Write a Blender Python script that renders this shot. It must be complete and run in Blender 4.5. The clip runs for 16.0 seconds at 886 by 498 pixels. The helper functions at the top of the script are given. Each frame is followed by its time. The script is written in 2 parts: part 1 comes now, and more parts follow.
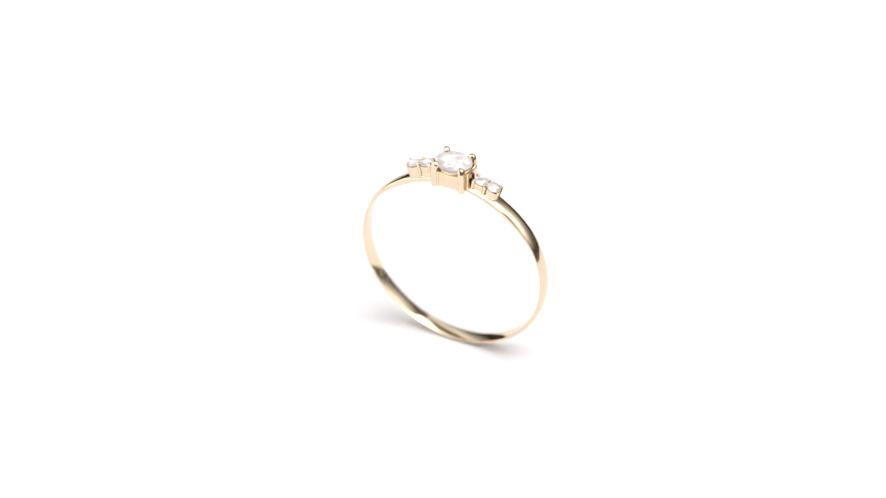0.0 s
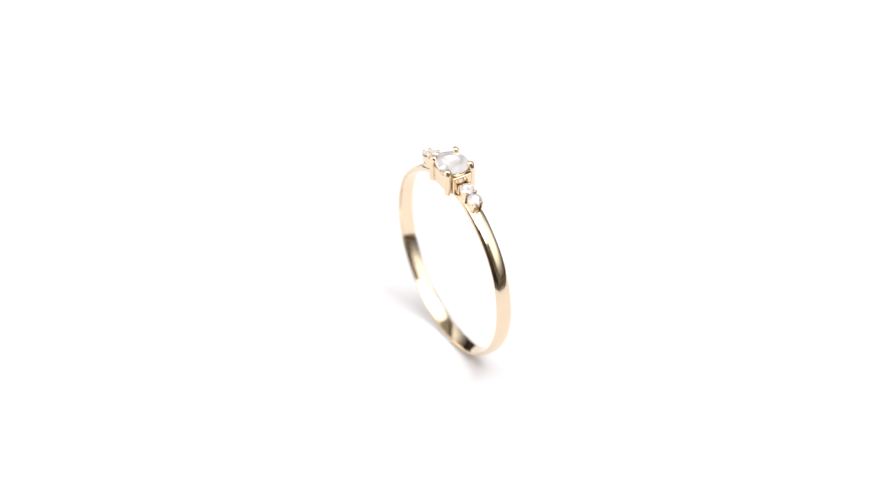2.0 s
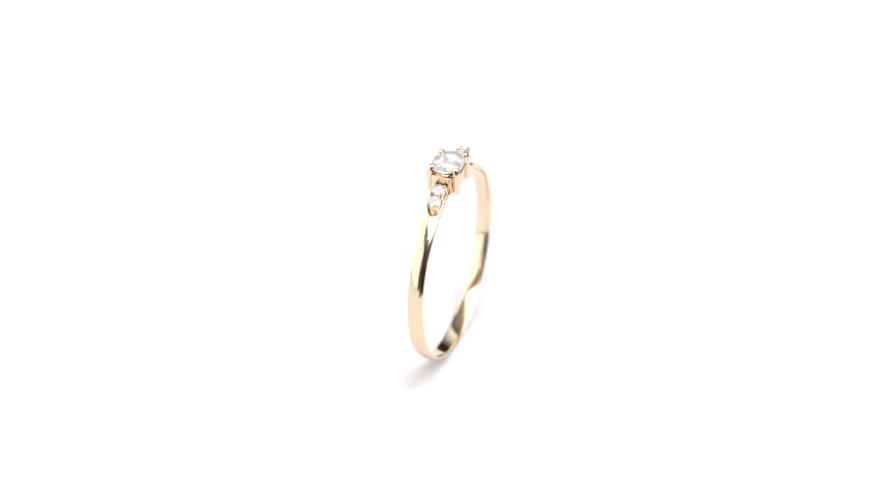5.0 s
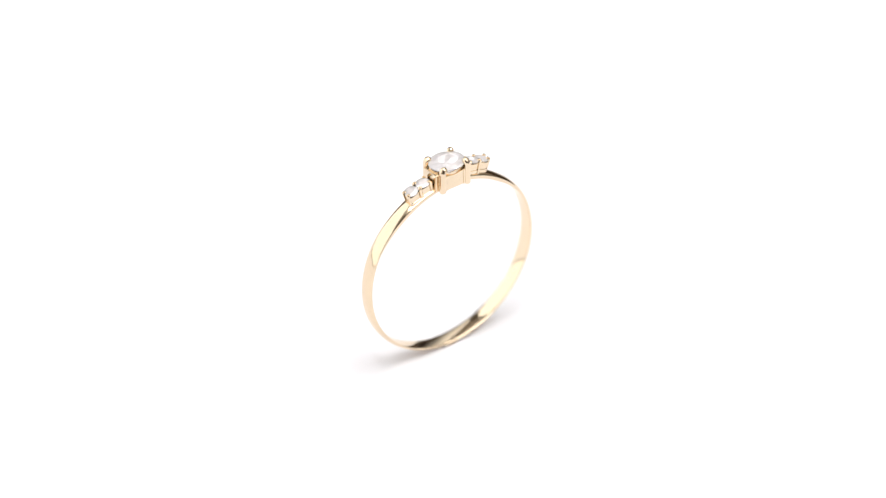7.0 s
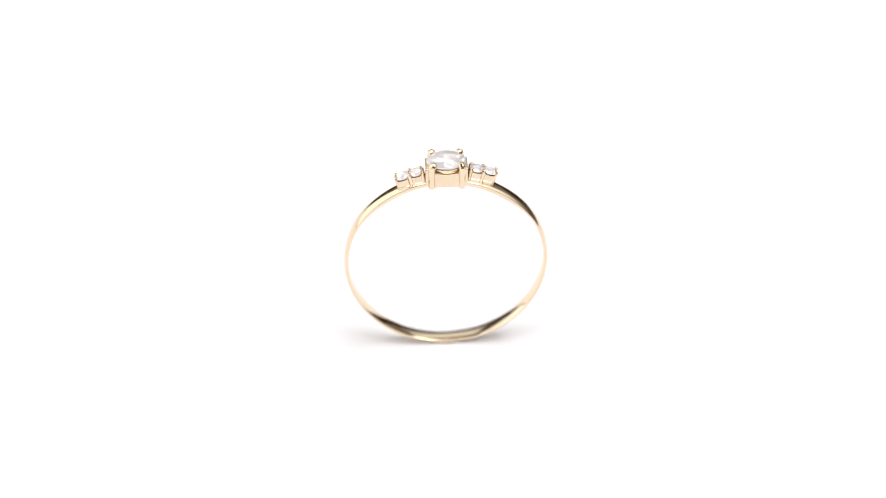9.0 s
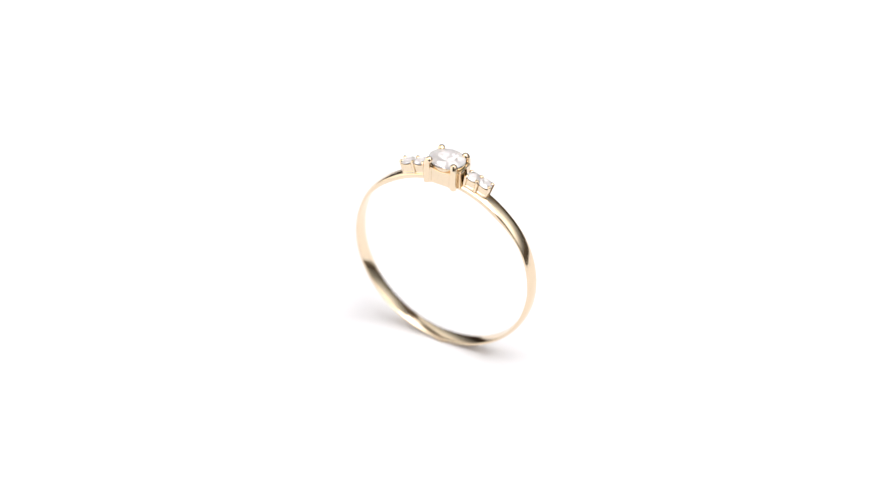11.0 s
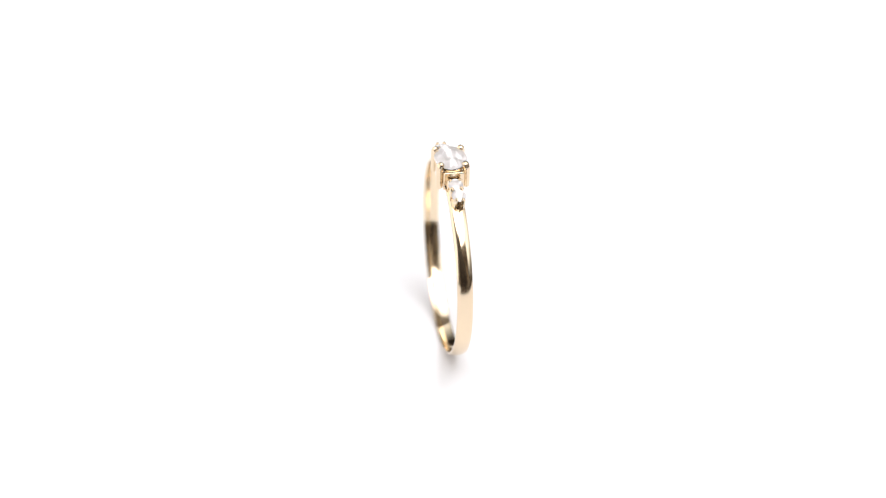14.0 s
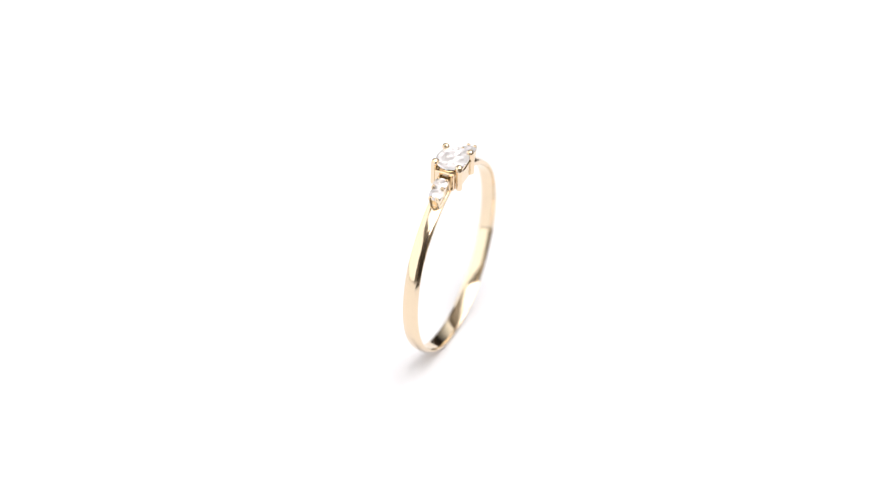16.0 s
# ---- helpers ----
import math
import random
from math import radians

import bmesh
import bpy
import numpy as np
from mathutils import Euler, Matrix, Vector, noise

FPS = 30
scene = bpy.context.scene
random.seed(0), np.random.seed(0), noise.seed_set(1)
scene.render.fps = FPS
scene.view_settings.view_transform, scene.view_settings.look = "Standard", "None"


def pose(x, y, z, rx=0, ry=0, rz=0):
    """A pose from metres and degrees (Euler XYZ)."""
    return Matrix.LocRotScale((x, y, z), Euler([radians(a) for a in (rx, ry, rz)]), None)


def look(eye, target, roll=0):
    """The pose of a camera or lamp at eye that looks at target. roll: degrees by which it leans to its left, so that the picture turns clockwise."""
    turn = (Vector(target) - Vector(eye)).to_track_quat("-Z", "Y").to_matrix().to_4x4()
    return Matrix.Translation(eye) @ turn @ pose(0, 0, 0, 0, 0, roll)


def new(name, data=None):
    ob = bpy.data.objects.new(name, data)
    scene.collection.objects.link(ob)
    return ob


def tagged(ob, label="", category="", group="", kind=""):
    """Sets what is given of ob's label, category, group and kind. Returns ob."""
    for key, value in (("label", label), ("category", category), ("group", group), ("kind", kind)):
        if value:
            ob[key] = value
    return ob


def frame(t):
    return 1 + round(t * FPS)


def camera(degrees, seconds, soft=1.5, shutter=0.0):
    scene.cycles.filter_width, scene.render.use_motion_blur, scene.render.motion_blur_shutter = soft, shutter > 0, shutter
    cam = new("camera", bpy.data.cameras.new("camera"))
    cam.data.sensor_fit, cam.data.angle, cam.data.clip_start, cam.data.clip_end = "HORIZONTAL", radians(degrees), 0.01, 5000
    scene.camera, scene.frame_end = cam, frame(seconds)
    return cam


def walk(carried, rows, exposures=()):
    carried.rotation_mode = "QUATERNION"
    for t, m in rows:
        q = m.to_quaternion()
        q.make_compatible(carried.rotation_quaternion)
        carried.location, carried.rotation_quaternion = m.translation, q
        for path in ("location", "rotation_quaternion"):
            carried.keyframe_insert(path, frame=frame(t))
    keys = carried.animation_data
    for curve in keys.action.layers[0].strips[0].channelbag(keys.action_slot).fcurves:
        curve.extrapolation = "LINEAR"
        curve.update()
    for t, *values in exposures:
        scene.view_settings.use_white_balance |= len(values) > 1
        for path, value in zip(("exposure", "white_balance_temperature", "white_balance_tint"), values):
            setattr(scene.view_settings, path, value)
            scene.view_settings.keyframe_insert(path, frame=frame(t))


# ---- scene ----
MM = 0.001
cam = camera(12.15, 16.0, soft=1.05)
EYE = Vector((0.0, -0.3012, 0.2376))
AIM = Vector((-0.00065, 0.0, 0.0101))
walk(cam, [(0.0, look(EYE, AIM, 0.12)), (16.0, look(EYE, AIM, 0.12))], [(0.0, 0.19), (16.0, 0.19)])
cam.data.dof.use_dof = True
cam.data.dof.focus_distance = 0.3725
cam.data.dof.aperture_fstop = 14.0

# the dim room round the photo table
world = bpy.data.worlds.new("room_air")
world.use_nodes = True
world.node_tree.nodes["Background"].inputs[0].default_value = (1.0, 0.92, 0.84, 1)
world.node_tree.nodes["Background"].inputs[1].default_value = 0.02
scene.world = world

TOP_LIGHT, LEFT_LIGHT, RIGHT_LIGHT, BACK_FILL = 4.1, 1.35, 1.65, 1.05


# ---- materials ----
def node_material(name, base, rough, metal=0.0, var=0.06, scale=900.0, bump=0.0, rough_var=0.0, fine=4.0):
    """A surface with colour and gloss that vary at two scales."""
    m = bpy.data.materials.new(name)
    m.use_nodes = True
    n, l = m.node_tree.nodes, m.node_tree.links
    b = n["Principled BSDF"]
    b.inputs["Metallic"].default_value = metal
    co = n.new("ShaderNodeTexCoord")
    big = n.new("ShaderNodeTexNoise")
    big.inputs["Scale"].default_value, big.inputs["Detail"].default_value = scale, 3
    small = n.new("ShaderNodeTexNoise")
    small.inputs["Scale"].default_value, small.inputs["Detail"].default_value = scale * fine, 4
    for tex in (big, small):
        l.new(co.outputs["Object"], tex.inputs["Vector"])
    mix = n.new("ShaderNodeMixRGB")
    mix.inputs["Fac"].default_value = 0.4
    l.new(big.outputs["Fac"], mix.inputs["Color1"])
    l.new(small.outputs["Fac"], mix.inputs["Color2"])
    ramp = n.new("ShaderNodeValToRGB")
    ramp.color_ramp.elements[0].position, ramp.color_ramp.elements[1].position = 0.3, 0.7
    ramp.color_ramp.elements[0].color = (*[c * (1 - var) for c in base], 1)
    ramp.color_ramp.elements[1].color = (*[min(1, c * (1 + var)) for c in base], 1)
    l.new(mix.outputs["Color"], ramp.inputs["Fac"])
    l.new(ramp.outputs["Color"], b.inputs["Base Color"])
    mr = n.new("ShaderNodeMapRange")
    mr.inputs["From Min"].default_value, mr.inputs["From Max"].default_value = 0.3, 0.7
    mr.inputs["To Min"].default_value, mr.inputs["To Max"].default_value = max(0, rough - rough_var), rough + rough_var
    l.new(mix.outputs["Color"], mr.inputs["Value"])
    l.new(mr.outputs["Result"], b.inputs["Roughness"])
    if bump:
        bp = n.new("ShaderNodeBump")
        bp.inputs["Strength"].default_value, bp.inputs["Distance"].default_value = 0.5, bump
        l.new(mix.outputs["Color"], bp.inputs["Height"])
        l.new(bp.outputs["Normal"], b.inputs["Normal"])
    return m


def stone_material():
    """Clear cut zirconia, brightly polished; a white diffuse share stands in for returned light."""
    m = bpy.data.materials.new("clear_zirconia")
    m.use_nodes = True
    n, l = m.node_tree.nodes, m.node_tree.links
    n.remove(n["Principled BSDF"])
    g = n.new("ShaderNodeBsdfGlass")
    g.inputs["Color"].default_value, g.inputs["IOR"].default_value, g.inputs["Roughness"].default_value = (1.0, 0.985, 0.99, 1), 1.30, 0.0
    shine = n.new("ShaderNodeBsdfGlossy")
    shine.inputs["Color"].default_value, shine.inputs["Roughness"].default_value = (1, 0.99, 0.99, 1), 0.0
    coat = n.new("ShaderNodeMixShader")
    coat.inputs[0].default_value = 0.15
    l.new(g.outputs[0], coat.inputs[1])
    l.new(shine.outputs[0], coat.inputs[2])
    d = n.new("ShaderNodeBsdfDiffuse")
    d.inputs["Color"].default_value = (0.95, 0.915, 0.91, 1)
    mix = n.new("ShaderNodeMixShader")
    mix.inputs[0].default_value = 0.33
    l.new(coat.outputs[0], mix.inputs[1])
    l.new(d.outputs[0], mix.inputs[2])
    l.new(mix.outputs[0], n["Material Output"].inputs["Surface"])
    return m


def glow_material(name, strength, w, h, fades, low, colour=(1.0, 0.99, 0.98)):
    """A lamp's diffuser of width w and height h; fades: how far the light dies away towards its -x, +x, -y and +y edge, in metres; low: what share is left there."""
    m = bpy.data.materials.new(name)
    m.use_nodes = True
    n, l = m.node_tree.nodes, m.node_tree.links
    n.remove(n["Principled BSDF"])
    e = n.new("ShaderNodeEmission")
    e.inputs["Color"].default_value, e.inputs["Strength"].default_value = (*colour, 1), strength
    l.new(e.outputs[0], n["Material Output"].inputs["Surface"])
    co, xyz = n.new("ShaderNodeTexCoord"), n.new("ShaderNodeSeparateXYZ")
    l.new(co.outputs["Object"], xyz.inputs[0])
    last = None
    for axis, edge, fade in ((0, -w / 2, fades[0]), (0, w / 2, fades[1]), (1, -h / 2, fades[2]), (1, h / 2, fades[3])):
        if not fade:
            continue
        r = n.new("ShaderNodeMapRange")
        r.interpolation_type = "SMOOTHSTEP"
        inner = edge - math.copysign(fade, edge)
        r.inputs["From Min"].default_value, r.inputs["From Max"].default_value = min(edge, inner), max(edge, inner)
        r.inputs["To Min"].default_value, r.inputs["To Max"].default_value = (low, 1.0) if edge < 0 else (1.0, low)
        l.new(xyz.outputs[axis], r.inputs["Value"])
        k = n.new("ShaderNodeMath")
        k.operation = "MULTIPLY"
        k.inputs[0].default_value = strength
        if last:
            l.new(last.outputs[0], k.inputs[0])
        l.new(r.outputs["Result"], k.inputs[1])
        last = k
    if last:
        l.new(last.outputs[0], e.inputs["Strength"])
    return m


GOLD = node_material("polished_gold", (0.825, 0.675, 0.487), 0.135, 1.0, 0.03, 350.0, 0.000008, 0.04, 6.0)
GOLD_CAST = node_material("satin_gold", (0.815, 0.67, 0.487), 0.17, 1.0, 0.04, 900.0, 0.000008, 0.05, 5.0)
GOLD_INNER = node_material("brushed_gold", (0.855, 0.71, 0.515), 0.11, 1.0, 0.03, 500.0, 0.000002, 0.03, 5.0)
GOLD_BEAD = node_material("burnished_gold", (0.825, 0.675, 0.487), 0.07, 1.0, 0.03, 1200.0, 0.000006, 0.02, 4.0)
GOLD_STAMP = node_material("stamped_gold", (0.82, 0.67, 0.48), 0.28, 1.0, 0.06, 2500.0)
CLEAR = stone_material()
# mirror on the lower facets stands in for light turned back inside the stones
MIRROR = node_material("mirror_facets", (0.97, 0.96, 0.97), 0.01, 1.0, 0.01, 2000.0)
WHITE_DISC = node_material("matt_white_acrylic", (0.782, 0.775, 0.805), 0.6, 0.0, 0.012, 60.0, 0.00001, 0.08)
DARK_CLOTH = node_material("black_felt", (0.030, 0.020, 0.013), 0.9, 0.0, 0.25, 90.0, 0.0003)
DARK_WALL = node_material("dark_brown_paint", (0.10, 0.067, 0.046), 0.8, 0.0, 0.12, 2.0, 0.0005)
CEILING_PAINT = node_material("cream_ceiling_paint", (0.84, 0.75, 0.65), 0.8, 0.0, 0.06, 2.0, 0.0005)
GREY_WALL = node_material("pale_warm_paint", (0.57, 0.48, 0.39), 0.8, 0.0, 0.1, 2.0, 0.0005)
BLACK_METAL = node_material("black_metal", (0.03, 0.03, 0.03), 0.45, 0.3, 0.2, 20.0)
WAX = node_material("honey_wax", (0.62, 0.45, 0.26), 0.4, 0.0, 0.15, 1500.0, 0.00002)


# ---- mesh helpers ----
def part(name, bm, material, parent=None, label="", smooth=False):
    """Links a bmesh as one mesh object under a thing or a part."""
    bmesh.ops.recalc_face_normals(bm, faces=bm.faces)
    me = bpy.data.meshes.new(name)
    bm.edges.index_update()
    crease = {e.index for e in bm.edges if len(e.link_faces) == 2 and e.calc_face_angle(0.0) > radians(23)}
    bm.to_mesh(me)
    bm.free()
    if smooth:
        for p in me.polygons:
            p.use_smooth = True
        for e in me.edges:
            e.use_edge_sharp = e.index in crease
    me.materials.append(material)
    ob = new(name, me)
    ob.parent = parent
    return tagged(ob, label=label)


def box(bm, lo, hi, bevel=0.0, segments=2):
    """A box from corner to corner, with rounded edges."""
    made = bmesh.ops.create_cube(bm, size=1.0)["verts"]
    for v in made:
        v.co = Vector([(lo[i] + hi[i]) / 2 + v.co[i] * (hi[i] - lo[i]) for i in range(3)])
    if bevel:
        edges = list({e for v in made for e in v.link_edges})
        bmesh.ops.bevel(bm, geom=edges, offset=bevel, segments=segments, affect="EDGES", profile=0.5)


def sweep(bm, rings, closed=False, caps=True):
    """Skins a row of rings of equal length; each ring is a closed loop of points."""
    rows = [[bm.verts.new(p) for p in ring] for ring in rings]
    n = len(rows[0])
    for i in range(len(rows) if closed else len(rows) - 1):
        a, b = rows[i], rows[(i + 1) % len(rows)]
        for k in range(n):
            bm.faces.new((a[k], a[(k + 1) % n], b[(k + 1) % n], b[k]))
    if caps and not closed:
        bm.faces.new(rows[0])
        bm.faces.new(rows[-1])


def loop(cx, cy, z, ax, ay, n=20, power=2.0):
    """A superellipse at height z."""
    out = []
    for k in range(n):
        a = 2 * math.pi * k / n
        c, s = math.cos(a), math.sin(a)
        out.append((cx + ax * math.copysign(abs(c) ** (2 / power), c), cy + ay * math.copysign(abs(s) ** (2 / power), s), z))
    return out


# ---- the room, the table and the lamps ----
def flat(name, lo, hi, material):
    bm = bmesh.new()
    box(bm, lo, hi)
    return tagged(part(name, bm, material), kind="structure")


flat("floor", (-1.3, -1.6, -0.80), (1.3, 1.3, -0.75), DARK_WALL)
flat("ceiling", (-1.3, -1.6, 1.20), (1.3, 1.3, 1.25), CEILING_PAINT)
flat("wall_north", (-1.2, 1.2, 0.33), (1.2, 1.3, 1.20), GREY_WALL)
# unseen dark strip of wall, added to darken low reflections in the gold
flat("added_dark_strip", (-1.2, 1.19, -0.75), (1.2, 1.3, 0.33), DARK_WALL)
flat("wall_south", (-1.2, -1.6, -0.75), (1.2, -1.5, 1.20), GREY_WALL)
flat("wall_east", (1.2, -1.6, -0.75), (1.3, 1.3, 1.20), GREY_WALL)
flat("wall_west", (-1.3, -1.6, -0.75), (-1.2, 1.3, 1.20), GREY_WALL)


def photo_table():
    t = tagged(new("photo_table"), "black felt-covered photo table under the turntable", "table")
    t.location = (0, 0, -0.75)
    bm = bmesh.new()
    box(bm, (-0.7, -0.7, 0.69), (0.7, 0.7, 0.73), 0.004)
    part("tabletop", bm, DARK_CLOTH, t)
    for sx in (-1, 1):
        for sy in (-1, 1):
            bm = bmesh.new()
            box(bm, (sx * 0.63 - 0.03, sy * 0.63 - 0.03, 0), (sx * 0.63 + 0.03, sy * 0.63 + 0.03, 0.69), 0.004)
            part("leg", bm, BLACK_METAL, t)
    return t


def turntable():
    """A round white platter on a hub; its top is at height zero."""
    t = tagged(new("turntable"), "round matt white display turntable on the table", "turntable")
    r = 0.0750
    bm = bmesh.new()
    sweep(bm, [loop(0, 0, z, a, a, 96) for z, a in ((-0.008, r - 0.001), (-0.007, r), (-0.0012, r), (-0.0004, r - 0.0004), (0, r - 0.0012))])
    part("platter", bm, WHITE_DISC, t)
    bm = bmesh.new()
    sweep(bm, [loop(0, 0, z, a, a, 64) for z, a in ((-0.020, 0.055), (-0.019, 0.056), (-0.010, 0.056), (-0.008, 0.050))])
    part("hub", bm, BLACK_METAL, t)
    return t


def softbox(m, w, h, light, fades, label, stand, low=0.12):
    """A lamp box of width w and height h that shines along its own -Z; stand: from where to where its pole runs, in the box's space."""
    s = tagged(new("softbox"), label, "softbox", "softboxes round the table")
    s.matrix_basis = m
    bm = bmesh.new()
    sweep(bm, [loop(0, 0, z, a * w / 2, a * h / 2, 40, 24.0) for z, a in ((0.0, 1.012), (0.012, 1.012), (0.10, 0.35), (0.14, 0.30))], caps=False)
    bm.faces.new([bm.verts.new(p) for p in loop(0, 0, 0.14, 0.30 * w / 2, 0.30 * h / 2, 40, 24.0)])
    part("housing", bm, BLACK_METAL, s)
    bm = bmesh.new()
    bm.faces.new([bm.verts.new((x * w / 2, y * h / 2, 0.004)) for x, y in ((-1, -1), (-1, 1), (1, 1), (1, -1))])
    part("diffuser", bm, glow_material("diffuser_glow", light, w, h, fades, low), s, "glowing white diffuser")
    bm = bmesh.new()
    p0, p1 = Vector(stand[0]), Vector(stand[1])
    q = Vector((0, 0, 1)).rotation_difference((p1 - p0).normalized())
    sweep(bm, [[p + q @ Vector(c) for c in loop(0, 0, 0, r, r, 16)] for p, r in ((p0, 0.012), (p1.lerp(p0, 0.02), 0.012), (p1.lerp(p0, 0.015), 0.05), (p1, 0.05))])
    part("stand", bm, BLACK_METAL, s)
    return s


def added_dark_panel():
    """A narrow black panel, added unseen; leans behind the camera, darkening the gold's reflections."""
    r = tagged(new("added_dark_panel"), "narrow unseen black panel added to darken reflections in the ring", "screen")
    r.location = (0.0, -0.52, -0.02)
    bm = bmesh.new()
    box(bm, (-0.13, -0.008, 0.015), (0.25, 0.008, 1.02), 0.004)
    for v in bm.verts:
        v.co.x += 0.04 - 0.22 * v.co.z
    part("panel", bm, DARK_CLOTH, r)
    for sx in (-1, 1):
        bm = bmesh.new()
        box(bm, (0.065 + sx * 0.12 - 0.012, -0.09, 0.0), (0.065 + sx * 0.12 + 0.012, 0.09, 0.02), 0.003)
        part("foot", bm, BLACK_METAL, r)
    return r


def reflector_sheet():
    """An unseen white sheet added on the felt to brighten the gold's reflections."""
    bm = bmesh.new()
    box(bm, (-0.60, -0.66, -0.0199), (-0.062, 0.42, -0.0192))
    return tagged(part("reflector_sheet", bm, WHITE_DISC), "large unseen white sheet added on the table to brighten reflections", "paper")


photo_table()
added_dark_panel()
reflector_sheet()
platter = turntable()
softbox(pose(0.306, -0.081, 1.00, 0, 0, 37.6), 1.30, 1.15, TOP_LIGHT, (0, 0, 0.10, 0.42), "large white softbox hanging over the turntable", ((0, 0, 0.12), (0, 0, 0.20)), 0.34)
softbox(look((-0.56, -0.175, 0.4865), (0.0, -0.175, 0.4865)), 1.55, 0.985, LEFT_LIGHT, (0, 0, 0, 0), "white softbox standing beside the turntable", ((0, -0.15, 0.06), (0, -0.5065, 0.06)))
# added dim panel, unseen, that puts a soft gradient into the ring's reflections
softbox(look((0.02, 0.965, 0.64), (0.02, 0.0, 0.64)), 1.15, 0.68, BACK_FILL, (0, 0, 0.64, 0), "dim white panel on a tall stand, added unseen behind the table", ((0, -0.20, 0.06), (0, -1.39, 0.06)))
softbox(look((0.62, -0.065, 0.515), (0.0, -0.065, 0.515)), 1.23, 0.93, RIGHT_LIGHT, (0.25, 0.70, 0.45, 0), "tall white softbox standing beside the turntable", ((0, -0.10, 0.06), (0, -0.535, 0.06)))

# ---- the ring; lengths in millimetres round the middle of its hoop, which lies RAD above its foot ----
RAD, INNER, HALF = 9.25, 8.82, 0.71
ring = tagged(new("ring"), "polished yellow gold ring with clear cut stones", "ring")


def mm(p):
    """From hoop millimetres to the ring's own metres."""
    return Vector((p[0] * MM, p[1] * MM, (p[2] + RAD) * MM))


def scaled(bm):
    for v in bm.verts:
        v.co = mm(v.co)
    return bm


def band():
    """The hoop: a low dome outside, almost flat inside, thicker and lower at the shoulders, with a nick at the joint."""
    bm = bmesh.new()
    rings = []
    n = 400
    for i in range(n):
        a = 2 * math.pi * i / n
        away = abs((math.degrees(a) + 180) % 360 - 180)
        k = min(1.0, max(0.0, (66 - away) / 34))
        k = k * k * (3 - 2 * k)
        nick = math.exp(-((math.degrees(a) - 160) / 0.7) ** 2)
        w = HALF
        wave = 0.010 * math.sin(3 * a + 0.7) + 0.006 * math.sin(7 * a + 2.0)
        crown = RAD + wave * (1 - k) - 0.17 * k - 0.03 * nick
        inner = INNER - 0.34 * k + 0.009 * math.sin(5 * a + 0.4) + 0.006 * math.sin(11 * a) + 0.003 * math.sin(23 * a + 1)
        side = crown - 0.17
        front = w - 0.09 * nick
        prof = [(u * (w - 0.05), inner + 0.055 * u * u) for u in (-1, -0.75, -0.5, -0.25, 0, 0.25, 0.5, 0.75, 1)]
        prof += [(w - 0.012, inner + 0.075), (w, inner + 0.11), (w, side - 0.04), (w - 0.02, side)]
        for j in range(1, 16):
            u = 1 - 2 * j / 16
            prof.append((u * (w - 0.02), crown - (crown - side) * abs(u) ** 2.7))
        prof += [(-front + 0.02, side), (-front, side - 0.04), (-front, inner + 0.11), (-front + 0.012, inner + 0.075)]
        rings.append([(r * math.sin(a), y, r * math.cos(a)) for y, r in prof])
    sweep(bm, rings, closed=True)
    inside = [j % 32 < 8 for j in range(len(bm.faces))]
    ob = part("band", scaled(bm), GOLD, ring, "plain polished yellow gold hoop", smooth=True)
    ob.data.materials.append(GOLD_INNER)
    for p, within in zip(ob.data.polygons, inside):
        p.material_index = 1 if within else 0
    return ob


def brilliant(name, parent, centre, tilt, rx, ry, crown, depth, rough, label, fold=8, spin=0.0):
    """A brilliant-cut stone with table, star, kite and girdle facets; centre is the middle of its girdle."""
    bm = bmesh.new()
    tr, mr = 0.50, 0.78
    g = 0.035 * rx

    def at(r, k, z):
        a = math.radians(360 / fold * k + spin)
        return bm.verts.new((r * rx * math.cos(a), r * ry * math.sin(a), z))

    table = [at(tr, k, crown) for k in range(fold)]
    mid = [at(mr, k + 0.5, crown * 0.56) for k in range(fold)]
    gu = [at(1, k / 2, g) for k in range(2 * fold)]
    gd = [at(1, k / 2, -g) for k in range(2 * fold)]
    # the lower facets are tilted at random to put glints into the stone
    chance = random.Random(int(1000 * (centre[0] + 7)))
    pm = [at(0.68, k + 0.5 + chance.uniform(-0.15, 0.15), -depth * 0.42 + rough * chance.uniform(-1, 1)) for k in range(fold)]
    qm = [at(0.34, k + chance.uniform(-0.2, 0.2), -depth * 0.76 + rough * chance.uniform(-1, 1)) for k in range(fold)]
    cul = bm.verts.new((0.06 * rx, -0.05 * ry, -depth))
    F = bm.faces.new
    F(table)
    for k in range(fold):
        j, g0, g1, g2 = (k + 1) % fold, 2 * k, 2 * k + 1, (2 * k + 2) % (2 * fold)
        F((table[k], table[j], mid[k]))
        F((table[k], mid[k], gu[g0]))
        F((table[k], gu[g0], mid[k - 1]))
        F((mid[k], gu[g1], gu[g0]))
        F((mid[k], gu[g2], gu[g1]))
        F((gu[g0], gu[g1], gd[g1], gd[g0]))
        F((gu[g1], gu[g2], gd[g2], gd[g1]))
        F((gd[g0], gd[g1], pm[k]))
        F((gd[g1], gd[g2], pm[k]))
        F((gd[g0], pm[k], pm[k - 1]))
        F((pm[k - 1], pm[k], qm[k]))
        F((qm[k], pm[k], qm[j]))
        F((qm[k], qm[j], cul))
    bm.faces.index_update()
    below = [f.calc_center_median().z < -g for f in bm.faces]
    m = Matrix.Translation(centre) @ Matrix.Rotation(math.radians(tilt), 4, "Y")
    bmesh.ops.transform(bm, matrix=m, verts=bm.verts)
    ob = part(name, scaled(bm), CLEAR, parent, label)
    ob.data.materials.append(MIRROR)
    for p, low in zip(ob.data.polygons, below):
        p.material_index = 1 if low else 0
    return ob


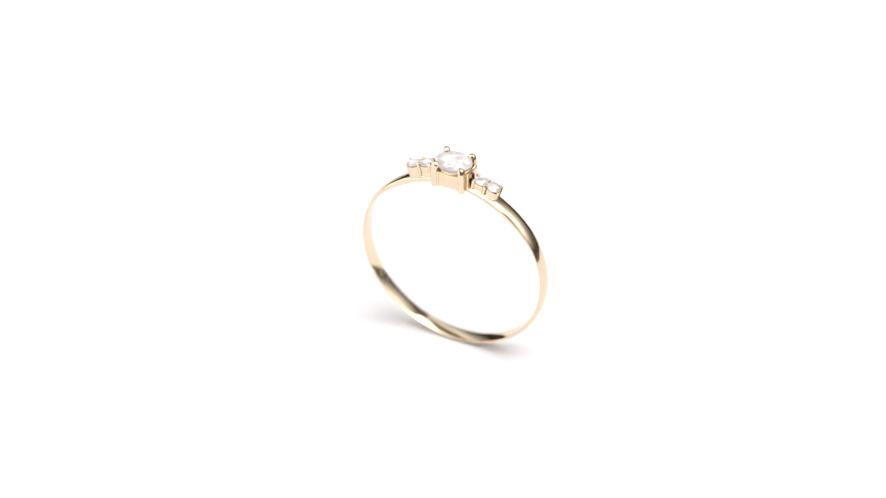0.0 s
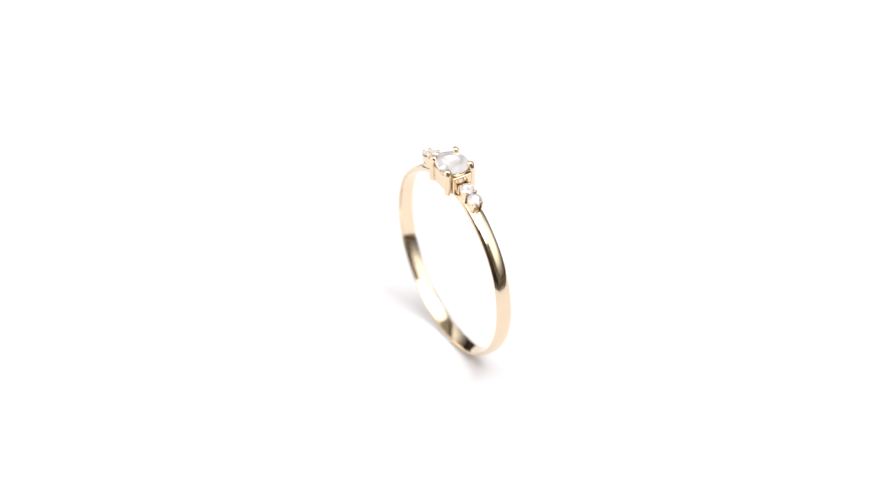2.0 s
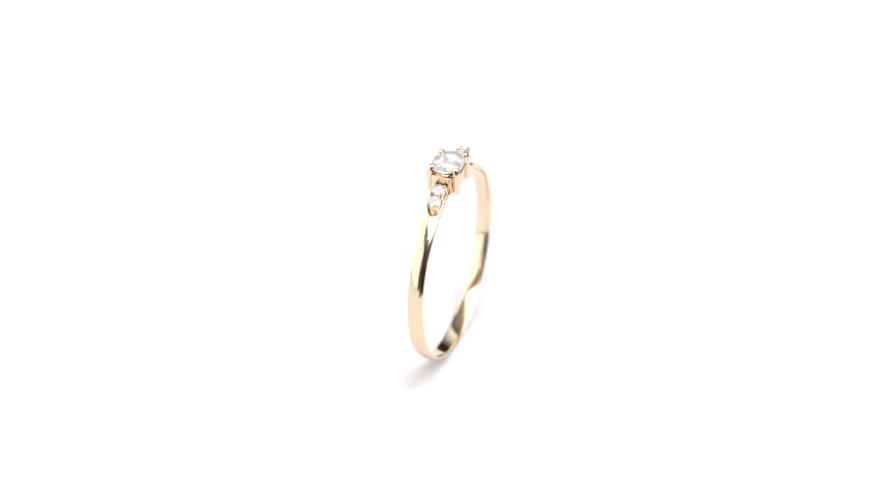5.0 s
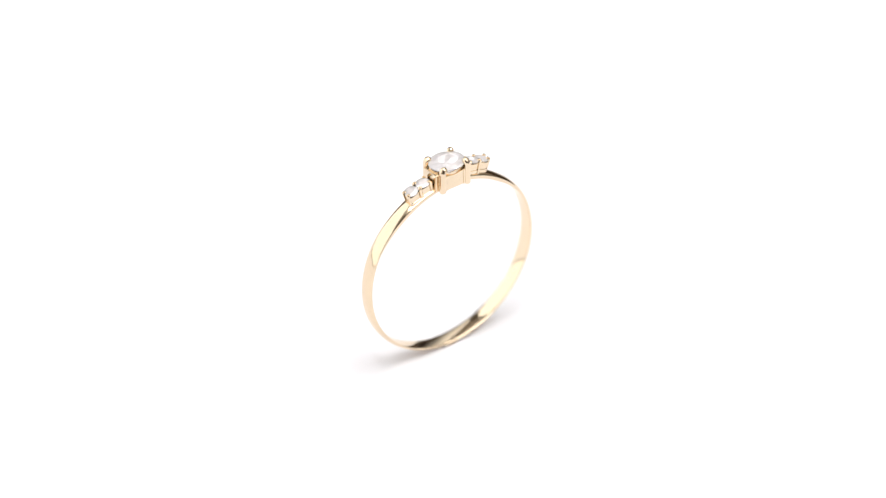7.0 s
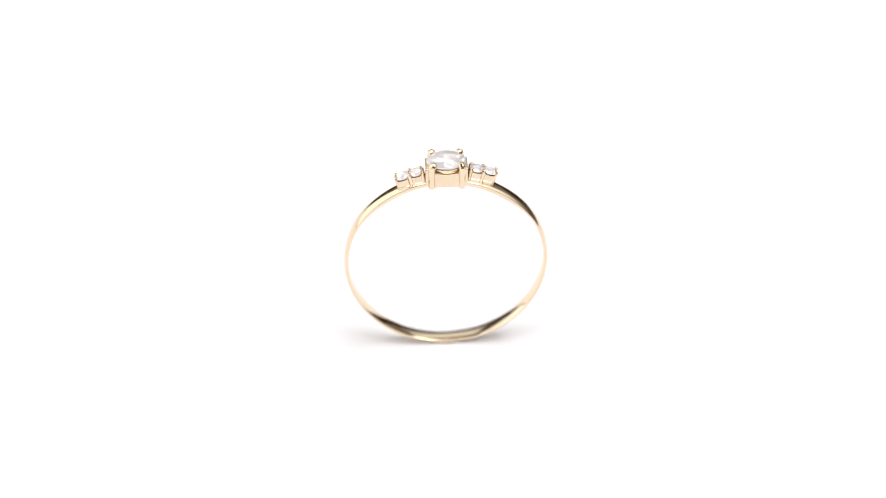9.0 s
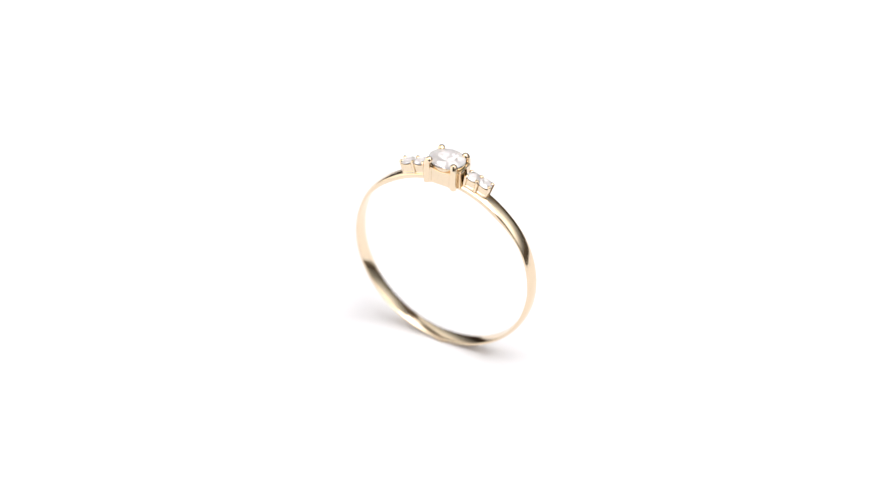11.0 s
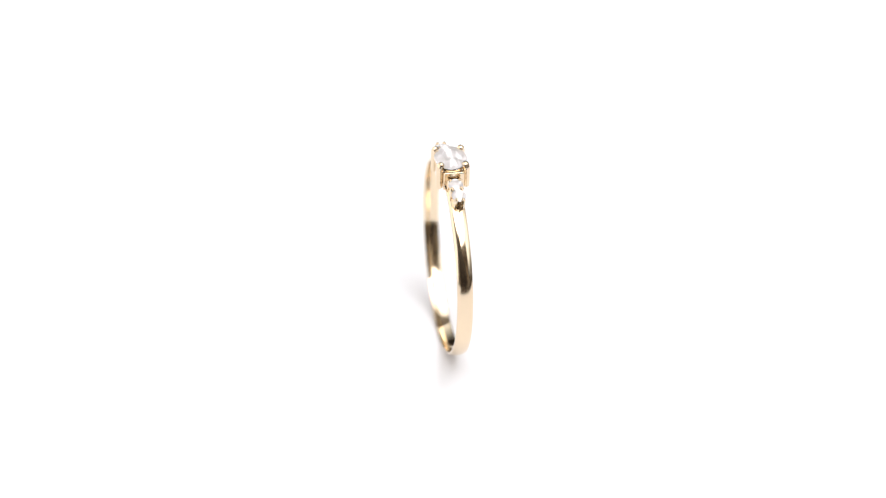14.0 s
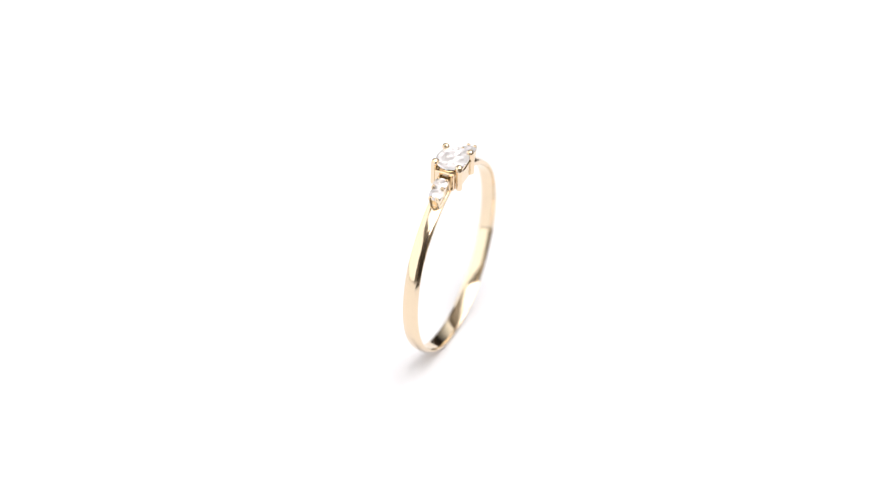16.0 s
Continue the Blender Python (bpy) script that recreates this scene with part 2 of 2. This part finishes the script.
def claw(name, parent, x, y, z0, z1, tip, r, rt):
    """A round post that rises from z0 to z1 and bends over to a rounded tip."""
    bm = bmesh.new()
    p0, p1, p2 = Vector((x, y, z1 - 0.45)), Vector((x, y, z1 + 0.02)), Vector(tip)
    path = [(Vector((x, y, z0)), r * 0.80), (Vector((x, y, z0 + 0.05)), r * 0.95), (Vector((x, y, z0 + 0.12)), r), (Vector((x, y, (z0 + z1) / 2)), r)]
    for k in range(7):
        u = k / 6
        path.append((p0 * (1 - u) ** 2 + p1 * 2 * u * (1 - u) + p2 * u * u, r + (rt - r) * u))
    rings = []
    for i, (p, rr) in enumerate(path):
        d = (path[min(i + 1, len(path) - 1)][0] - path[max(i - 1, 0)][0]).normalized()
        q = Vector((0, 0, 1)).rotation_difference(d)
        rings.append([p + q @ Vector((rr * math.cos(2 * math.pi * k / 14), rr * math.sin(2 * math.pi * k / 14), 0)) for k in range(14)])
    d = (path[-1][0] - path[-2][0]).normalized()
    q = Vector((0, 0, 1)).rotation_difference(d)
    for b in (25, 50, 72):
        c, s = math.cos(math.radians(b)), math.sin(math.radians(b))
        rings.append([p2 + d * rt * s + q @ Vector((rt * c * math.cos(2 * math.pi * k / 14), rt * c * math.sin(2 * math.pi * k / 14), 0)) for k in range(14)])
    sweep(bm, rings)
    return part(name, scaled(bm), GOLD_BEAD, parent, smooth=True)


def centre_setting():
    """The box-shaped basket: two tall plates, two low ends, a seat and four claws."""
    bm = bmesh.new()
    for s in (-1, 1):
        n = 12
        outer, inner = [], []
        for i in range(n + 1):
            x = -1.2 + 2.4 * i / n
            outer.append((x, 10.08 + 0.22 * (x / 1.2) ** 2))
        rings = []
        for x, z in outer:
            rings.append([(x, s * 1.04, 8.68), (x, s * 1.25, 8.68), (x, s * 1.27, 8.71), (x, s * 1.27, z - 0.04), (x, s * 1.24, z), (x, s * 1.04, z)])
        sweep(bm, rings)
        for e in (-1, 1):
            x0, x1 = sorted((e * 0.90, e * 1.10))
            y0, y1 = sorted((s * 1.18, s * 1.34))
            box(bm, (x0, y0, 8.66), (x1, y1, 10.16), 0.03, 1)
    basket = part("basket", scaled(bm), GOLD_CAST, ring, "box-shaped gold basket holding the large stone")
    for s in (-1, 1):
        bm = bmesh.new()
        box(bm, (s * 1.68 - 0.22, -0.94, 8.62), (s * 1.68 + 0.22, 0.94, 10.42), 0.08)
        part("end_plate", scaled(bm), GOLD_CAST, basket)
    bm = bmesh.new()
    sweep(bm, [loop(0, 0, z, ax, ay, 40) for z, ax, ay in ((10.56, 1.66, 1.34), (10.55, 1.72, 1.39), (10.40, 1.68, 1.34), (9.2, 1.0, 0.85), (9.2, 0.9, 0.75), (10.36, 1.58, 1.27), (10.50, 1.62, 1.31))], closed=True)
    part("seat", scaled(bm), GOLD_CAST, basket, smooth=True)
    for sx, sy, tx, ty, tz in ((1, 1, 1.20, 1.19, 10.88), (1, -1, 1.26, -1.13, 10.80), (-1, 1, -1.30, 1.12, 10.90), (-1, -1, -1.24, -1.13, 10.78)):
        claw("prong", basket, sx * 1.36, sy * 1.22, 8.58, tz - 0.12, (tx, ty, tz), 0.31, 0.345)
    return basket


def accent(side, inner_one):
    """A small stone in its own cup on the shoulder of the hoop."""
    if side > 0:
        x, y, z, tilt = (2.70, 0.02, 9.46, 12.0) if inner_one else (3.98, 0.05, 9.10, 17.0)
    else:
        x, y, z, tilt = (2.74, 0.0, 9.68, 12.0) if inner_one else (3.92, -0.10, 9.32, 18.0)
    x, tilt = x * side, tilt * side
    m = Matrix.Translation((x, y, z)) @ Matrix.Rotation(math.radians(tilt), 4, "Y")
    down = 1.25 if inner_one else 1.30
    bm = bmesh.new()
    rows = ((-0.02, 0.55, 0.50, 0.08), (-0.01, 0.58, 0.53, 0.08), (-0.04, 0.60, 0.545, 0.08), (-0.45, 0.585, 0.525, 0.0), (-0.74, 0.575, 0.515, 0.0), (-0.78, 0.60, 0.57, 0.0), (-down, 0.56, 0.55, 0.0), (-down, 0.3, 0.3, 0.0), (-0.55, 0.22, 0.22, 0.0), (-0.35, 0.35, 0.35, 0.0))
    # the rim dips in the middle of each long side
    sweep(bm, [[(x, y, z - dip * max(0.0, 1 - (x / 0.5) ** 2) * (abs(y) / b) ** 4) for x, y, z in loop(0, 0, h, a, b, 36, 4.5)] for h, a, b, dip in rows], closed=True)
    bmesh.ops.transform(bm, matrix=m, verts=bm.verts)
    cup = part("accent_cup", scaled(bm), GOLD_CAST, ring, "small gold cup on the shoulder", smooth=True)
    brilliant("accent_stone", ring, (x, y, z + 0.10), tilt, 0.67, 0.66, 0.15, 0.22, 0.13, "small round clear stone", 8, 22.5)
    posts = [(-0.56, 0.48), (-0.56, -0.48), (0.62, 0.48), (0.62, -0.48)] if inner_one else [(0.56, 0.34), (0.56, -0.34)]
    for px, py in posts:
        foot = m @ Vector((px * side * 0.95, py, -down * 0.9))
        top = m @ Vector((px * side, py, 0.10))
        tip = m @ Vector((px * side * 0.86, py * 0.88, 0.24))
        bm = bmesh.new()
        rings = []
        for p, r in ((foot, 0.14), (foot.lerp(top, 0.5), 0.15), (top, 0.165), (top.lerp(tip, 0.6), 0.19), (tip, 0.17), (tip + Vector((0, 0, 0.06)), 0.11), (tip + Vector((0, 0, 0.09)), 0.03)):
            rings.append([p + Vector((r * math.cos(2 * math.pi * k / 10), r * math.sin(2 * math.pi * k / 10), 0)) for k in range(10)])
        sweep(bm, rings)
        part("bead_prong", scaled(bm), GOLD_BEAD, cup, smooth=True)
    return cup


def hallmark(angle, y, w, h):
    """A stamped mark on the inside of the hoop."""
    bm = bmesh.new()
    box(bm, (-w / 2, -h / 2, -0.03), (w / 2, h / 2, 0.006), 0.002, 1)
    a = math.radians(angle)
    m = Matrix(((-math.cos(a), 0, -math.sin(a), INNER * math.sin(a)), (0, 1, 0, y), (math.sin(a), 0, -math.cos(a), INNER * math.cos(a)), (0, 0, 0, 1)))
    bmesh.ops.transform(bm, matrix=m, verts=bm.verts)
    return part("hallmark", scaled(bm), GOLD_STAMP, ring, "stamped mark inside the hoop")


band()
centre_setting()
brilliant("centre_stone", ring, (0, 0, 10.75), 0, 1.74, 1.46, 0.30, 0.46, 0.26, "large oval brilliant-cut clear stone", 13)
for side in (1, -1):
    accent(side, True)
    accent(side, False)
hallmark(-163, 0.05, 0.40, 0.30)
hallmark(-121, 0.0, 0.34, 0.42)
hallmark(-126, 0.0, 0.34, 0.42)


def wax_dab():
    """The flat dab that holds the ring upright."""
    bm = bmesh.new()
    sweep(bm, [[(x * MM, y * MM, z * MM) for x, y, z in loop(0.12, 0.25, h, a * (1 + 0.05 * i), b, 24, 2.4)] for i, (h, a, b) in enumerate(((0.0, 0.95, 0.62), (0.05, 0.98, 0.64), (0.14, 0.90, 0.52), (0.19, 0.72, 0.34), (0.21, 0.40, 0.15)))])
    return tagged(part("wax_dab", bm, WAX, smooth=True), "small flat dab of honey-coloured wax under the ring", "wax")


dab = wax_dab()

# ---- what moves: the platter turns and carries the ring ----
RATE, START, LEAN, SPIN = -16.645, -26.90, 1.22, -0.14
OFF = Vector((0.40 * MM, 0.16 * MM, 0.0))


def ring_pose(t):
    turn = Matrix.Rotation(math.radians(START + RATE * t), 4, "Z")
    tilt = Matrix.Rotation(math.radians(LEAN), 4, "X") @ Matrix.Rotation(math.radians(SPIN), 4, "Y")
    middle = OFF + Vector((0, 0, RAD * math.cos(math.radians(LEAN)) * MM + abs(math.sin(math.radians(LEAN))) * (HALF - 0.1) * MM))
    return turn @ Matrix.Translation(middle) @ tilt @ Matrix.Translation((0, 0, -RAD * MM))


def motions():
    times = [0.25 * i for i in range(65)]
    walk(platter, [(t, pose(0, 0, 0, 0, 0, START + RATE * t)) for t in times])
    walk(dab, [(t, pose(0, 0, 0, 0, 0, START + RATE * t) @ Matrix.Translation(OFF)) for t in times])
    walk(ring, [(t, ring_pose(t)) for t in times])


motions()
